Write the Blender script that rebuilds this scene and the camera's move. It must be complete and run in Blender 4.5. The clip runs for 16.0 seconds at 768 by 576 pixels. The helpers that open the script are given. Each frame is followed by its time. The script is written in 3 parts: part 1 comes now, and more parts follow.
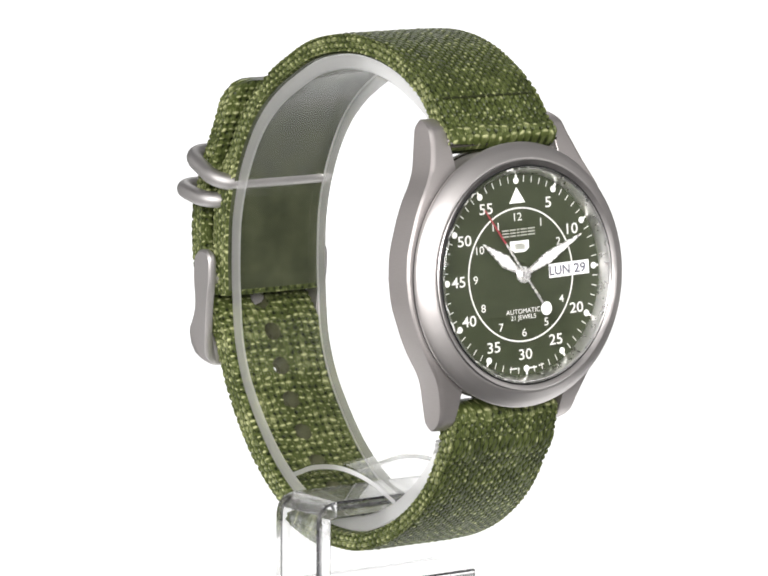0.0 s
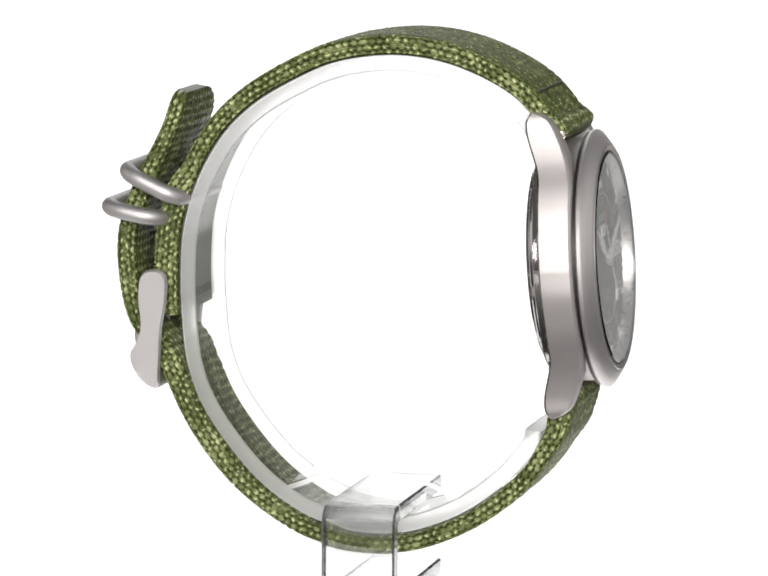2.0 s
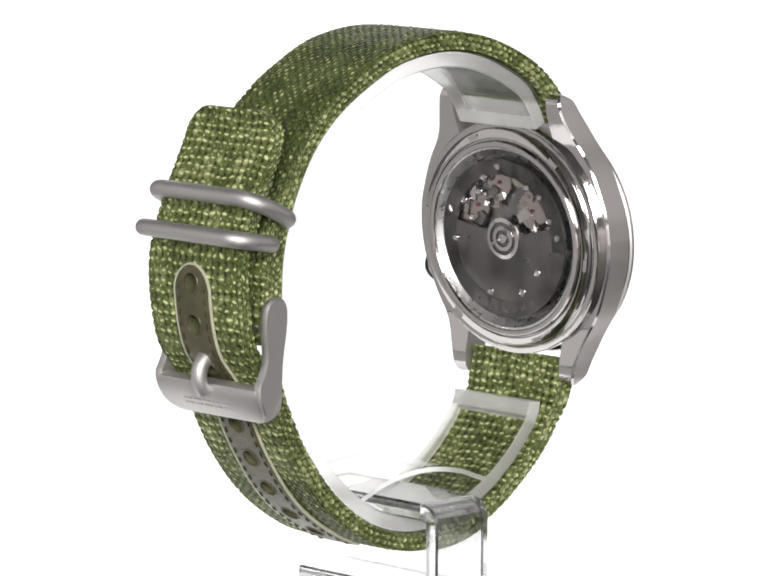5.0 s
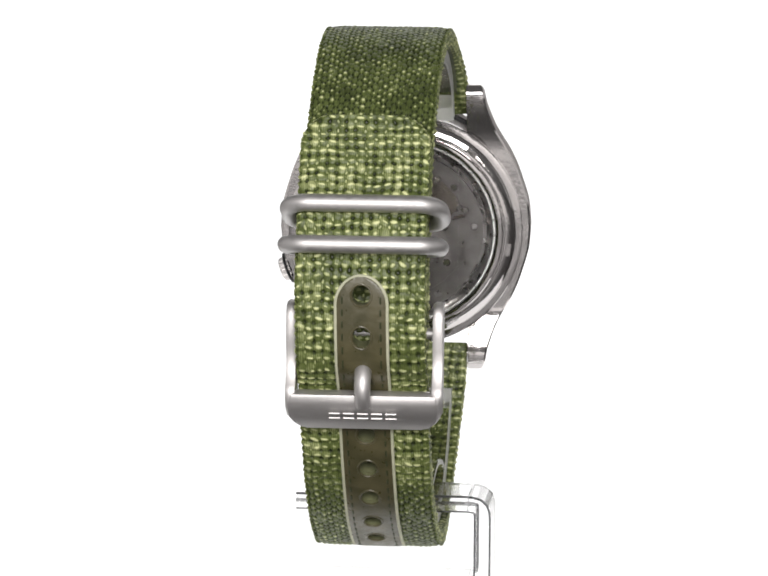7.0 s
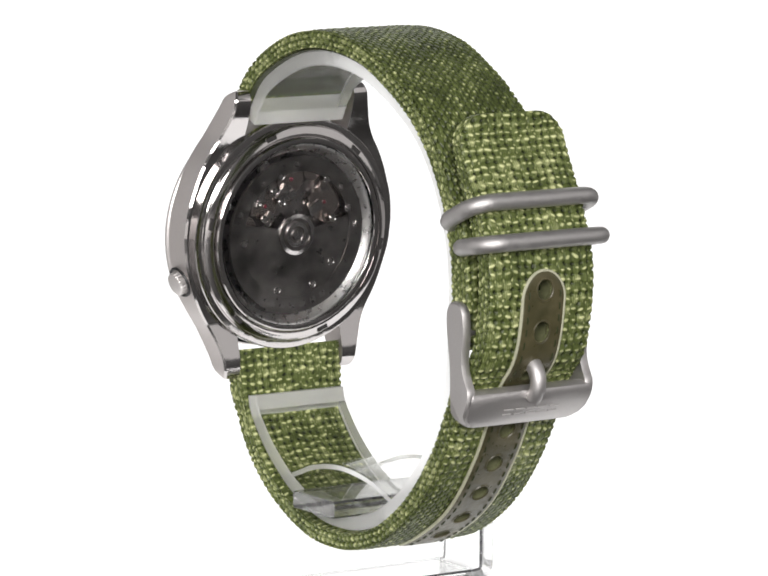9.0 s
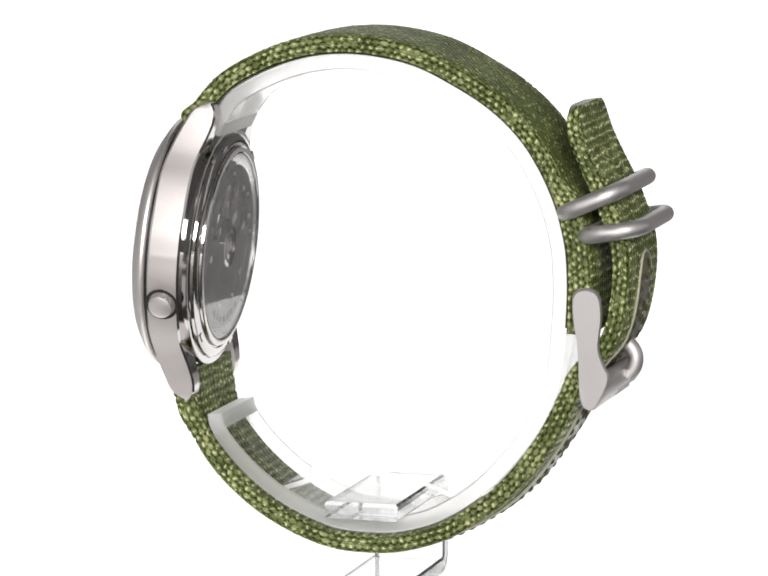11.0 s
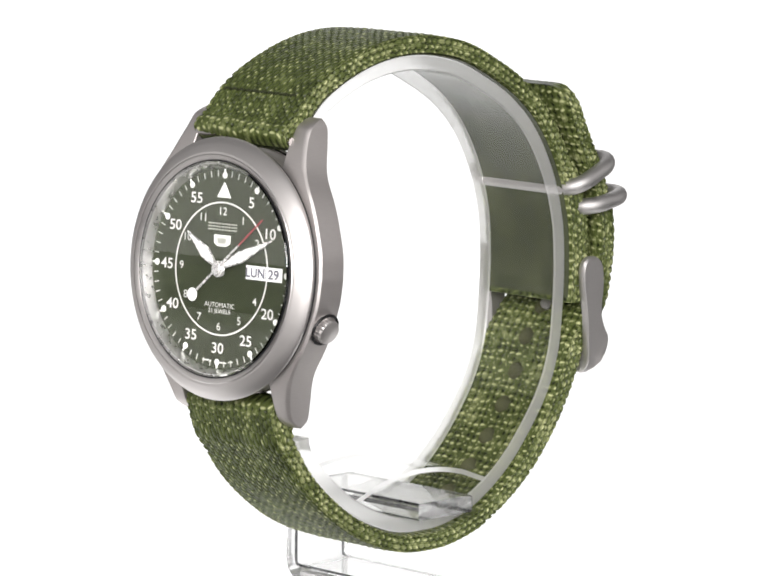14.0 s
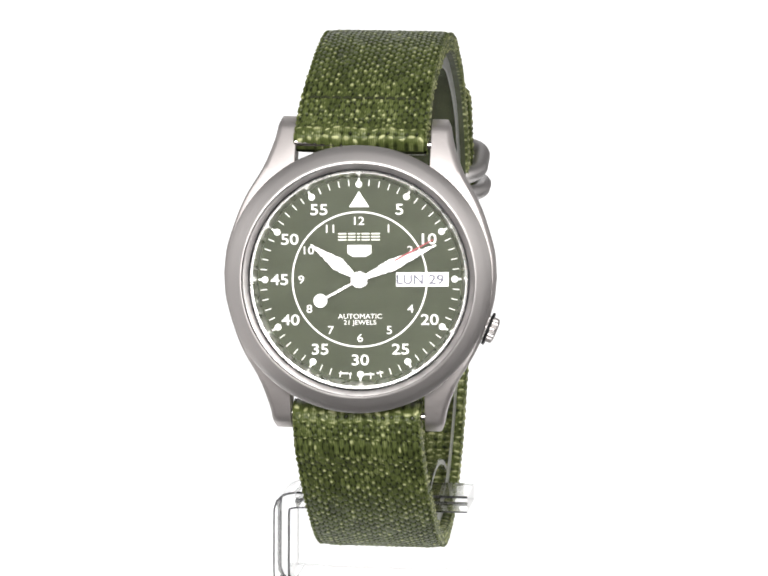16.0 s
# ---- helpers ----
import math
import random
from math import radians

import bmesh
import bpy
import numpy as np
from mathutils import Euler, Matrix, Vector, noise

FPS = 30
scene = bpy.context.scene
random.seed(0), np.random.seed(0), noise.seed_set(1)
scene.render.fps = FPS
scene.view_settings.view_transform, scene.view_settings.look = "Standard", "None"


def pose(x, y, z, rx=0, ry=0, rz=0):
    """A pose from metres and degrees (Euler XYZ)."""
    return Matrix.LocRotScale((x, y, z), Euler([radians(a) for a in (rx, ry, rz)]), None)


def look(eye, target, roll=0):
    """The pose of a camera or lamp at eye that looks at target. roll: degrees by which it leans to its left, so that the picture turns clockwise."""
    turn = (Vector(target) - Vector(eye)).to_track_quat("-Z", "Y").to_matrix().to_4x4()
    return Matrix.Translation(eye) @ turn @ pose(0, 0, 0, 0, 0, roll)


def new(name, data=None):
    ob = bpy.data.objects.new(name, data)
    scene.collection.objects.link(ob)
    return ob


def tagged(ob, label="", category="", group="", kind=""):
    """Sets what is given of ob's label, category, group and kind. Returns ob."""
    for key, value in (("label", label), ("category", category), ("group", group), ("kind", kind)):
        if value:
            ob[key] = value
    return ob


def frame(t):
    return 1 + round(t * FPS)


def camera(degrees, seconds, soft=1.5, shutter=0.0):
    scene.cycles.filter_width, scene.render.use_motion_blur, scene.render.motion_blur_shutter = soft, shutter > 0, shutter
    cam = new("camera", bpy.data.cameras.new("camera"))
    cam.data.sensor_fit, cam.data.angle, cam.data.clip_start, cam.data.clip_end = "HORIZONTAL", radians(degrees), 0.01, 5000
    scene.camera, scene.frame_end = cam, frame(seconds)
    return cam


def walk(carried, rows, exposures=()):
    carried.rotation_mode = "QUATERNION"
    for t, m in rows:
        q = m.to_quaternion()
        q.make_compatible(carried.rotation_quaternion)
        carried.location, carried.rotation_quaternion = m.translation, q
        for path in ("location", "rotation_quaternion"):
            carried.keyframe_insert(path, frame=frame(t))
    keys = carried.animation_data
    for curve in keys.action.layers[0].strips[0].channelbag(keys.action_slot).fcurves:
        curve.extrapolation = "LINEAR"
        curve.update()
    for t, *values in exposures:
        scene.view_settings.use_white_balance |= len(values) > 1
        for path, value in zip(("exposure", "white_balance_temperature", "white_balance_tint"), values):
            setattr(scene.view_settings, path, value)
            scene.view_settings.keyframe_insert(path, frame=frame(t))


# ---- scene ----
# Lens and standpoint: a still camera on a tripod, looking slightly down at a watch that turns on its stand.
cam = camera(9.67, 16.0, soft=1.9)
BASE = 10.5                                     # mm from the table to the watch's own zero height
PITCH, FAR, AIM = radians(8.166), 0.659, (34.08 + BASE) / 1000
SIDE = -0.00038
EYE = look((SIDE, -FAR * math.cos(PITCH), AIM + FAR * math.sin(PITCH)), (SIDE, 0, AIM), 0.346)
walk(cam, [(0, EYE), (16.0, EYE)])

# ---- light: a white studio with a self-glowing background and large soft boxes beside the camera ----
world = bpy.data.worlds.new("studio")
scene.world = world
world.use_nodes = True
world.node_tree.nodes["Background"].inputs["Color"].default_value = (1.0, 0.985, 0.97, 1)
world.node_tree.nodes["Background"].inputs["Strength"].default_value = 0.13


def softbox(name, eye, target, w, h, power):
    lamp = bpy.data.lights.new(name, "AREA")
    lamp.shape, lamp.size, lamp.size_y, lamp.energy, lamp.color = "RECTANGLE", w, h, power, (1, 0.975, 0.96)
    ob = new(name, lamp)
    ob.matrix_world = look(eye, target)
    return ob


softbox("softbox_front", (0.0, -1.14, 0.4), (0, 0, 0.045), 0.9, 0.36, 17.5)
softbox("softbox_left", (-1.0, -0.1, 0.35), (0, 0, 0.045), 1.1, 0.68, 1.4)
softbox("softbox_right", (1.0, -0.1, 0.36), (0, 0, 0.045), 1.1, 0.6, 1.2)
# Added unseen lamp, only to lay a faint reflected veil over the dial.
softbox("dial_veil_lamp", (0.0, -1.3, 0.17), (0, 0, 0.045), 0.62, 0.3, 0.03)


# ---- materials ----
def material(name, color, rough=0.5, metal=0.0, **more):
    m = bpy.data.materials.new(name)
    m.use_nodes = True
    p = m.node_tree.nodes["Principled BSDF"]
    p.inputs["Base Color"].default_value = (*color, 1)
    p.inputs["Roughness"].default_value = rough
    p.inputs["Metallic"].default_value = metal
    for k, v in more.items():
        p.inputs[k.replace("_", " ")].default_value = v
    return m


def grain(m, scale, stretch, bump, rough=(0.0, 0.0), tones=None, distance=0.0001):
    """Fine noise on a material: relief, a spread of roughness and, with tones, two base colours; scale in 1/m."""
    nt = m.node_tree
    p = nt.nodes["Principled BSDF"]
    tc, mp, nz = nt.nodes.new("ShaderNodeTexCoord"), nt.nodes.new("ShaderNodeMapping"), nt.nodes.new("ShaderNodeTexNoise")
    mp.inputs["Scale"].default_value = stretch
    nz.inputs["Scale"].default_value, nz.inputs["Detail"].default_value = scale, 5
    nt.links.new(tc.outputs["Object"], mp.inputs["Vector"])
    nt.links.new(mp.outputs["Vector"], nz.inputs["Vector"])
    if bump:
        b = nt.nodes.new("ShaderNodeBump")
        b.inputs["Strength"].default_value, b.inputs["Distance"].default_value = bump, distance
        nt.links.new(nz.outputs["Fac"], b.inputs["Height"])
        nt.links.new(b.outputs["Normal"], p.inputs["Normal"])
    if rough[1]:
        r = nt.nodes.new("ShaderNodeMapRange")
        r.inputs["From Min"].default_value, r.inputs["From Max"].default_value = 0.3, 0.7
        r.inputs["To Min"].default_value, r.inputs["To Max"].default_value = rough
        nt.links.new(nz.outputs["Fac"], r.inputs["Value"])
        nt.links.new(r.outputs["Result"], p.inputs["Roughness"])
    if tones:
        c = nt.nodes.new("ShaderNodeValToRGB")
        for e, t, pos in zip(c.color_ramp.elements, tones, (0.3, 0.7)):
            e.color, e.position = (*t, 1), pos
        n2 = nt.nodes.new("ShaderNodeTexNoise")
        n2.inputs["Scale"].default_value, n2.inputs["Detail"].default_value = scale * 0.25, 4
        nt.links.new(tc.outputs["Object"], n2.inputs["Vector"])
        nt.links.new(n2.outputs["Fac"], c.inputs["Fac"])
        nt.links.new(c.outputs["Color"], p.inputs["Base Color"])
    return m


def nylon(name, low, mid, high, rough):
    """Woven nylon: each yarn loop's tone comes from the weave, with glints and shade painted in, and fine fibres over
    it.
    """
    m = material(name, low, rough, Specular_IOR_Level=0.27)
    nt = m.node_tree
    p = nt.nodes["Principled BSDF"]
    at, ramp = nt.nodes.new("ShaderNodeAttribute"), nt.nodes.new("ShaderNodeValToRGB")
    at.attribute_name = "yarn"
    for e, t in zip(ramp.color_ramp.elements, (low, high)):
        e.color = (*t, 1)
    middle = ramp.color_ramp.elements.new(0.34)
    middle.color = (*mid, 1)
    tc, nz, mix = nt.nodes.new("ShaderNodeTexCoord"), nt.nodes.new("ShaderNodeTexNoise"), nt.nodes.new("ShaderNodeMath")
    nz.inputs["Scale"].default_value, nz.inputs["Detail"].default_value = 2600, 4
    b = nt.nodes.new("ShaderNodeBump")
    b.inputs["Strength"].default_value, b.inputs["Distance"].default_value = 0.6, 0.00008
    mix.operation = "MULTIPLY_ADD"
    mix.inputs[1].default_value = 0.24
    nt.links.new(tc.outputs["Object"], nz.inputs["Vector"])
    nt.links.new(nz.outputs["Fac"], mix.inputs[0])
    sub = nt.nodes.new("ShaderNodeMath")
    sub.operation, sub.inputs[1].default_value = "SUBTRACT", 0.12
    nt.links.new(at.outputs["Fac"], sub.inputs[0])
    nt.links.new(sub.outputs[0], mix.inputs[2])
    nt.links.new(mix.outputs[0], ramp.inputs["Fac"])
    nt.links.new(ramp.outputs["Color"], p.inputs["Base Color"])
    nt.links.new(nz.outputs["Fac"], b.inputs["Height"])
    nt.links.new(b.outputs["Normal"], p.inputs["Normal"])
    return m


STEEL = (0.66, 0.625, 0.615)
BRUSHED = grain(material("brushed_steel", STEEL, 0.55, 1.0), 900, (1, 1, 14), 0.12, (0.48, 0.62), distance=0.00002)
SATIN = grain(material("satin_steel", (0.77, 0.74, 0.73), 0.48, 1.0), 2500, (1, 1, 1), 0.02, (0.46, 0.5), distance=0.00001)
POLISHED = grain(material("polished_steel", (0.56, 0.535, 0.53), 0.08, 1.0), 260, (1, 1, 1), 0.25, (0.05, 0.15), distance=0.0003)
SILVERED = grain(material("silvered_ring", (0.82, 0.81, 0.8), 0.3, 1.0), 900, (1, 1, 1), 0.05, (0.24, 0.36), distance=0.00002)
LIP = grain(material("fine_satin_steel", (0.76, 0.73, 0.72), 0.36, 1.0), 1200, (1, 1, 1), 0.05, (0.3, 0.42), distance=0.00002)
WIRE = grain(material("matt_steel_wire", (0.56, 0.545, 0.54), 0.55, 1.0), 1400, (1, 1, 1), 0.12, (0.48, 0.62), distance=0.00002)
BUCKLE = grain(material("matt_buckle_steel", (0.62, 0.6, 0.595), 0.55, 1.0), 2500, (1, 1, 1), 0.06, (0.5, 0.6), distance=0.00002)
BACKGLASS = material("thin_back_glass", (1, 1, 1), 0.0, 0.0, IOR=1.22, Transmission_Weight=1.0)
BLACK = material("black_gasket_and_shade", (0.01, 0.01, 0.011), 0.4)
GLASS = material("mineral_glass", (1, 1, 1), 0.0, 0.0, IOR=1.5, Transmission_Weight=1.0)
ACRYLIC = grain(material("clear_acrylic", (0.985, 0.985, 0.985), 0.03, 0.0, IOR=1.47, Transmission_Weight=1.0), 60, (1, 1, 1), 0.03, (0.0, 0.06), distance=0.0002)
SHEET = grain(material("clear_acrylic_sheet", (0.99, 0.99, 0.99), 0.03, 0.0, IOR=1.45, Transmission_Weight=1.0), 60, (1, 1, 1), 0.03, (0.0, 0.06), distance=0.0002)


def thin_sheet(m, clear):
    """Thin clear sheet: light goes straight through, with a gloss that grows towards grazing angles."""
    nt = m.node_tree
    mix, tr, gl = nt.nodes.new("ShaderNodeMixShader"), nt.nodes.new("ShaderNodeBsdfTransparent"), nt.nodes.new("ShaderNodeBsdfGlossy")
    lw, pw, ma = nt.nodes.new("ShaderNodeLayerWeight"), nt.nodes.new("ShaderNodeMath"), nt.nodes.new("ShaderNodeMath")
    tr.inputs["Color"].default_value = (clear, clear, clear * 0.995, 1)
    gl.inputs["Color"].default_value, gl.inputs["Roughness"].default_value = (0.95, 0.95, 0.95, 1), 0.09
    lw.inputs["Blend"].default_value = 0.5
    pw.operation, pw.inputs[1].default_value = "POWER", 4.4
    ma.operation, ma.inputs[1].default_value, ma.inputs[2].default_value = "MULTIPLY_ADD", 0.5, 0.012
    nt.links.new(lw.outputs["Facing"], pw.inputs[0])
    nt.links.new(pw.outputs[0], ma.inputs[0])
    nt.links.new(ma.outputs[0], mix.inputs[0])
    nt.links.new(tr.outputs[0], mix.inputs[1])
    nt.links.new(gl.outputs[0], mix.inputs[2])
    nt.links.new(mix.outputs[0], nt.nodes["Material Output"].inputs["Surface"])


thin_sheet(SHEET, 0.98)
see_through, straight = ACRYLIC.node_tree.nodes.new("ShaderNodeMixShader"), ACRYLIC.node_tree.nodes.new("ShaderNodeBsdfTransparent")
see_through.inputs[0].default_value = 0.15
ACRYLIC.node_tree.links.new(ACRYLIC.node_tree.nodes["Principled BSDF"].outputs[0], see_through.inputs[1])
ACRYLIC.node_tree.links.new(straight.outputs[0], see_through.inputs[2])
ACRYLIC.node_tree.links.new(see_through.outputs[0], ACRYLIC.node_tree.nodes["Material Output"].inputs["Surface"])
FROSTED = grain(material("frosted_acrylic_edge", (0.97, 0.97, 0.965), 0.4, 0.0, IOR=1.25, Transmission_Weight=0.75), 900, (1, 1, 1), 0.2, (0.35, 0.6), distance=0.00005)
# Near-black colour paints in the dark reflections along the clear strip's edges.
DARK_EDGE = grain(material("darkened_acrylic_edge", (0.06, 0.06, 0.065), 0.25, 0.0, IOR=1.4, Transmission_Weight=0.45), 500, (1, 1, 1), 0.05, (0.15, 0.4), distance=0.00005)
DIAL = grain(material("green_dial", (0.035, 0.044, 0.021), 0.5, Specular_IOR_Level=0.2), 1500, (1, 1, 1), 0.08, (0.44, 0.58), ((0.029, 0.035, 0.018), (0.035, 0.042, 0.022)), 0.00002)
PRINT = grain(material("white_print", (0.66, 0.66, 0.64), 0.5), 2000, (1, 1, 1), 0.05, distance=0.00002)
LUME = grain(material("white_lume", (0.74, 0.75, 0.72), 0.6), 2500, (1, 1, 1), 0.15, distance=0.00003)
DATE = material("date_disc_white", (0.85, 0.85, 0.84), 0.5)
INK = material("dark_ink", (0.09, 0.09, 0.12), 0.5)
RED = material("red_tip", (0.26, 0.02, 0.03), 0.4)
SILVER = material("silver_print", (0.55, 0.56, 0.5), 0.35, 0.6)
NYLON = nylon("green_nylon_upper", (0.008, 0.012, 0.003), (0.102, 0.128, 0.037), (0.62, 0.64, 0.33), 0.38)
LINING = grain(material("grey_green_lining", (0.05, 0.055, 0.037), 0.5), 900, (0.15, 1, 1), 0.3, (0.4, 0.6), ((0.035, 0.042, 0.018), (0.075, 0.085, 0.042)))
LEATHER = grain(material("olive_leather", (0.06, 0.055, 0.025), 0.36, Specular_IOR_Level=0.6), 1100, (1, 1, 1), 0.6, (0.26, 0.48), ((0.045, 0.042, 0.018), (0.09, 0.078, 0.038)))
PIPING = grain(material("pale_leather_edge", (0.42, 0.42, 0.3), 0.6), 2500, (1, 1, 1), 0.4, tones=((0.36, 0.37, 0.26), (0.48, 0.47, 0.35)))
THREAD = material("olive_thread", (0.03, 0.036, 0.012), 0.5)
HOLE = material("hole_cut_edge", (0.11, 0.115, 0.055), 0.7)
MOVEMENT = grain(material("dark_movement_steel", (0.16, 0.145, 0.14), 0.3, 1.0), 700, (1, 1, 1), 0.15, (0.2, 0.4), ((0.15, 0.142, 0.14), (0.25, 0.237, 0.232)), 0.00003)
ROTOR = grain(material("rotor_steel", (0.2, 0.19, 0.185), 0.34, 1.0), 500, (1, 12, 1), 0.1, (0.26, 0.42), ((0.07, 0.067, 0.064), (0.24, 0.225, 0.22)), 0.00003)
BRASS = material("rose_brass", (0.42, 0.37, 0.35), 0.2, 1.0)
# Dark edge tint stands in for the shade of the recess behind the glass.
for dark in (MOVEMENT, ROTOR, BRASS):
    dark.node_tree.nodes["Principled BSDF"].inputs["Specular Tint"].default_value = (0.3, 0.3, 0.3, 1)
RUBY = material("ruby", (0.06, 0.01, 0.015), 0.12)


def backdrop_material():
    m = material("glowing_white_backdrop", (0.85, 0.85, 0.85), 0.9)
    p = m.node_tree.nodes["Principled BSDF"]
    # The sweep itself emits, in place of lamps aimed at it, to stay pure white.
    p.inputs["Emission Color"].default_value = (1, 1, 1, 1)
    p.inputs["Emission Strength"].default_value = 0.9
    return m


# ---- mesh helpers; all shapes are written in millimetres ----
def mesh_of(name, verts, faces, mat, smooth=True):
    me = bpy.data.meshes.new(name)
    me.from_pydata([(x / 1000, y / 1000, z / 1000) for x, y, z in verts], [], faces)
    me.materials.append(mat)
    bm = bmesh.new()
    bm.from_mesh(me)
    bmesh.ops.recalc_face_normals(bm, faces=bm.faces)
    bm.to_mesh(me)
    bm.free()
    if smooth:
        me.polygons.foreach_set("use_smooth", [True] * len(me.polygons))
        me.set_sharp_from_angle(angle=radians(32))
    return me


def put(name, me, parent, m=None, label=""):
    ob = new(name, me)
    ob.parent = parent
    if m is not None:
        ob.matrix_basis = m
    return tagged(ob, label)


def part(name, shape, mat, parent, m=None, label="", smooth=True):
    return put(name, mesh_of(name, *shape, mat, smooth), parent, m, label)


def joined(*shapes):
    verts, faces = [], []
    for v, f in shapes:
        faces += [[i + len(verts) for i in q] for q in f]
        verts += list(v)
    return verts, faces


def lathe(profile, seg=128, closed=False):
    """A turned ring about the case's axis. profile: radius and height towards the viewer."""
    verts, faces, n = [], [], len(profile)
    for k in range(seg):
        a = 2 * math.pi * k / seg
        verts += [(r * math.sin(a), -h, r * math.cos(a)) for r, h in profile]
    for k in range(seg):
        for i in range(n if closed else n - 1):
            j = (i + 1) % n
            faces.append([k * n + i, k * n + j, (k + 1) % seg * n + j, (k + 1) % seg * n + i])
    return verts, faces


def disc(radius, top, bottom, seg=96, edge=0.08):
    """A flat turned disc with a small rounded edge."""
    v, f = lathe([(radius - edge, top), (radius, top - edge), (radius, bottom + edge), (radius - edge, bottom)], seg)
    f += [[4 * k for k in range(seg)], [4 * k + 3 for k in range(seg)][::-1]]
    return v, f


def plate(outline, low, high, edge=0.06):
    """A flat shape in the dial's plane: outline of x, z; from height low to height high, with a small bevel."""
    cx, cz = sum(p[0] for p in outline) / len(outline), sum(p[1] for p in outline) / len(outline)
    def ring(h, inset):
        out = []
        for x, z in outline:
            d = math.hypot(x - cx, z - cz) or 1
            k = max(0.2, 1 - inset / d)
            out.append((cx + (x - cx) * k, -h, cz + (z - cz) * k))
        return out
    n = len(outline)
    verts = ring(low, 0) + ring(high - edge, 0) + ring(high, edge)
    faces = [[a * n + i, a * n + (i + 1) % n, (a + 1) * n + (i + 1) % n, (a + 1) * n + i] for a in (0, 1) for i in range(n)]
    return verts, faces + [list(range(n))[::-1], list(range(2 * n, 3 * n))]


def tube(points, radius, seg=14, closed=False):
    pts = [Vector(p) for p in points]
    n, verts, faces = len(pts), [], []
    up = None
    for i, p in enumerate(pts):
        a, b = (pts[(i - 1) % n], pts[(i + 1) % n]) if closed else (pts[max(i - 1, 0)], pts[min(i + 1, n - 1)])
        t = (b - a).normalized()
        if up is None:
            up = t.orthogonal()
        up = (up - t * up.dot(t)).normalized()
        side = t.cross(up)
        r = radius(i / (n - 1)) if callable(radius) else radius
        verts += [tuple(p + (up * math.cos(k * 2 * math.pi / seg) + side * math.sin(k * 2 * math.pi / seg)) * r) for k in range(seg)]
    for i in range(n if closed else n - 1):
        for k in range(seg):
            faces.append([i * seg + k, i * seg + (k + 1) % seg, (i + 1) % n * seg + (k + 1) % seg, (i + 1) % n * seg + k])
    if not closed:
        faces += [list(range(seg))[::-1], list(range((n - 1) * seg, n * seg))]
    return verts, faces


def spline(points, step):
    """Catmull-Rom curve through points, resampled evenly."""
    p = [np.array(q, float) for q in points]
    p = [2 * p[0] - p[1], *p, 2 * p[-1] - p[-2]]
    out = []
    for a, b, c, d in zip(p, p[1:], p[2:], p[3:]):
        for t in np.linspace(0, 1, 24, endpoint=False):
            out.append(0.5 * (2 * b + (c - a) * t + (2 * a - 5 * b + 4 * c - d) * t * t + (3 * b - a - 3 * c + d) * t ** 3))
    out = np.array([*out, p[-2]])
    s = np.r_[0, np.cumsum(np.hypot(*np.diff(out, axis=0).T))]
    q = np.linspace(0, s[-1], max(2, int(round(s[-1] / step)) + 1))
    return q, np.stack([np.interp(q, s, out[:, 0]), np.interp(q, s, out[:, 1])], 1)


def true_size(points):
    """Brings side-on readings of the strap, ring and stand to the scale of the dial."""
    return [(a * 0.9885, 34.08 + (z - 34.08) * 0.9885) for a, z in points]


class Band:
    """A path in the watch's upright plane (y, z) with its outward side, to lay bands along."""

    def __init__(self, points, step=0.2, flip=1):
        self.s, self.p = spline(true_size(points), step)
        t = np.gradient(self.p, axis=0)
        t /= np.linalg.norm(t, axis=1)[:, None]
        self.t, self.n = t, flip * np.stack([-t[:, 1], t[:, 0]], 1)
        self.length = self.s[-1]

    def at(self, s, x, out):
        y, z = (np.interp(s, self.s, self.p[:, k]) + out * np.interp(s, self.s, self.n[:, k]) for k in (0, 1))
        return (x, float(y), float(z))


def strip(band, s0, s1, half, low, high, shift=0.0, step=1.0, edge=0.15, round_end=False):
    """A plain band along a path: half its width, from offset low to offset high, with bevelled long edges."""
    k = max(2, int(abs(s1 - s0) / step))
    verts, faces = [], []
    for i in range(k + 1):
        s = s0 + (s1 - s0) * i / k
        h = half
        if round_end and abs(s1 - s) < half:
            h = max(0.15, math.sqrt(max(0, half ** 2 - (half - abs(s1 - s)) ** 2)))
        for x, o in ((-h, low), (-h, high - edge), (-h + edge, high), (h - edge, high), (h, high - edge), (h, low)):
            verts.append(band.at(s, x + shift, o))
    for i in range(k):
        for j in range(6):
            faces.append([i * 6 + j, i * 6 + (j + 1) % 6, (i + 1) * 6 + (j + 1) % 6, (i + 1) * 6 + j])
    return verts, faces + [list(range(6)), list(range(k * 6, k * 6 + 6))[::-1]]


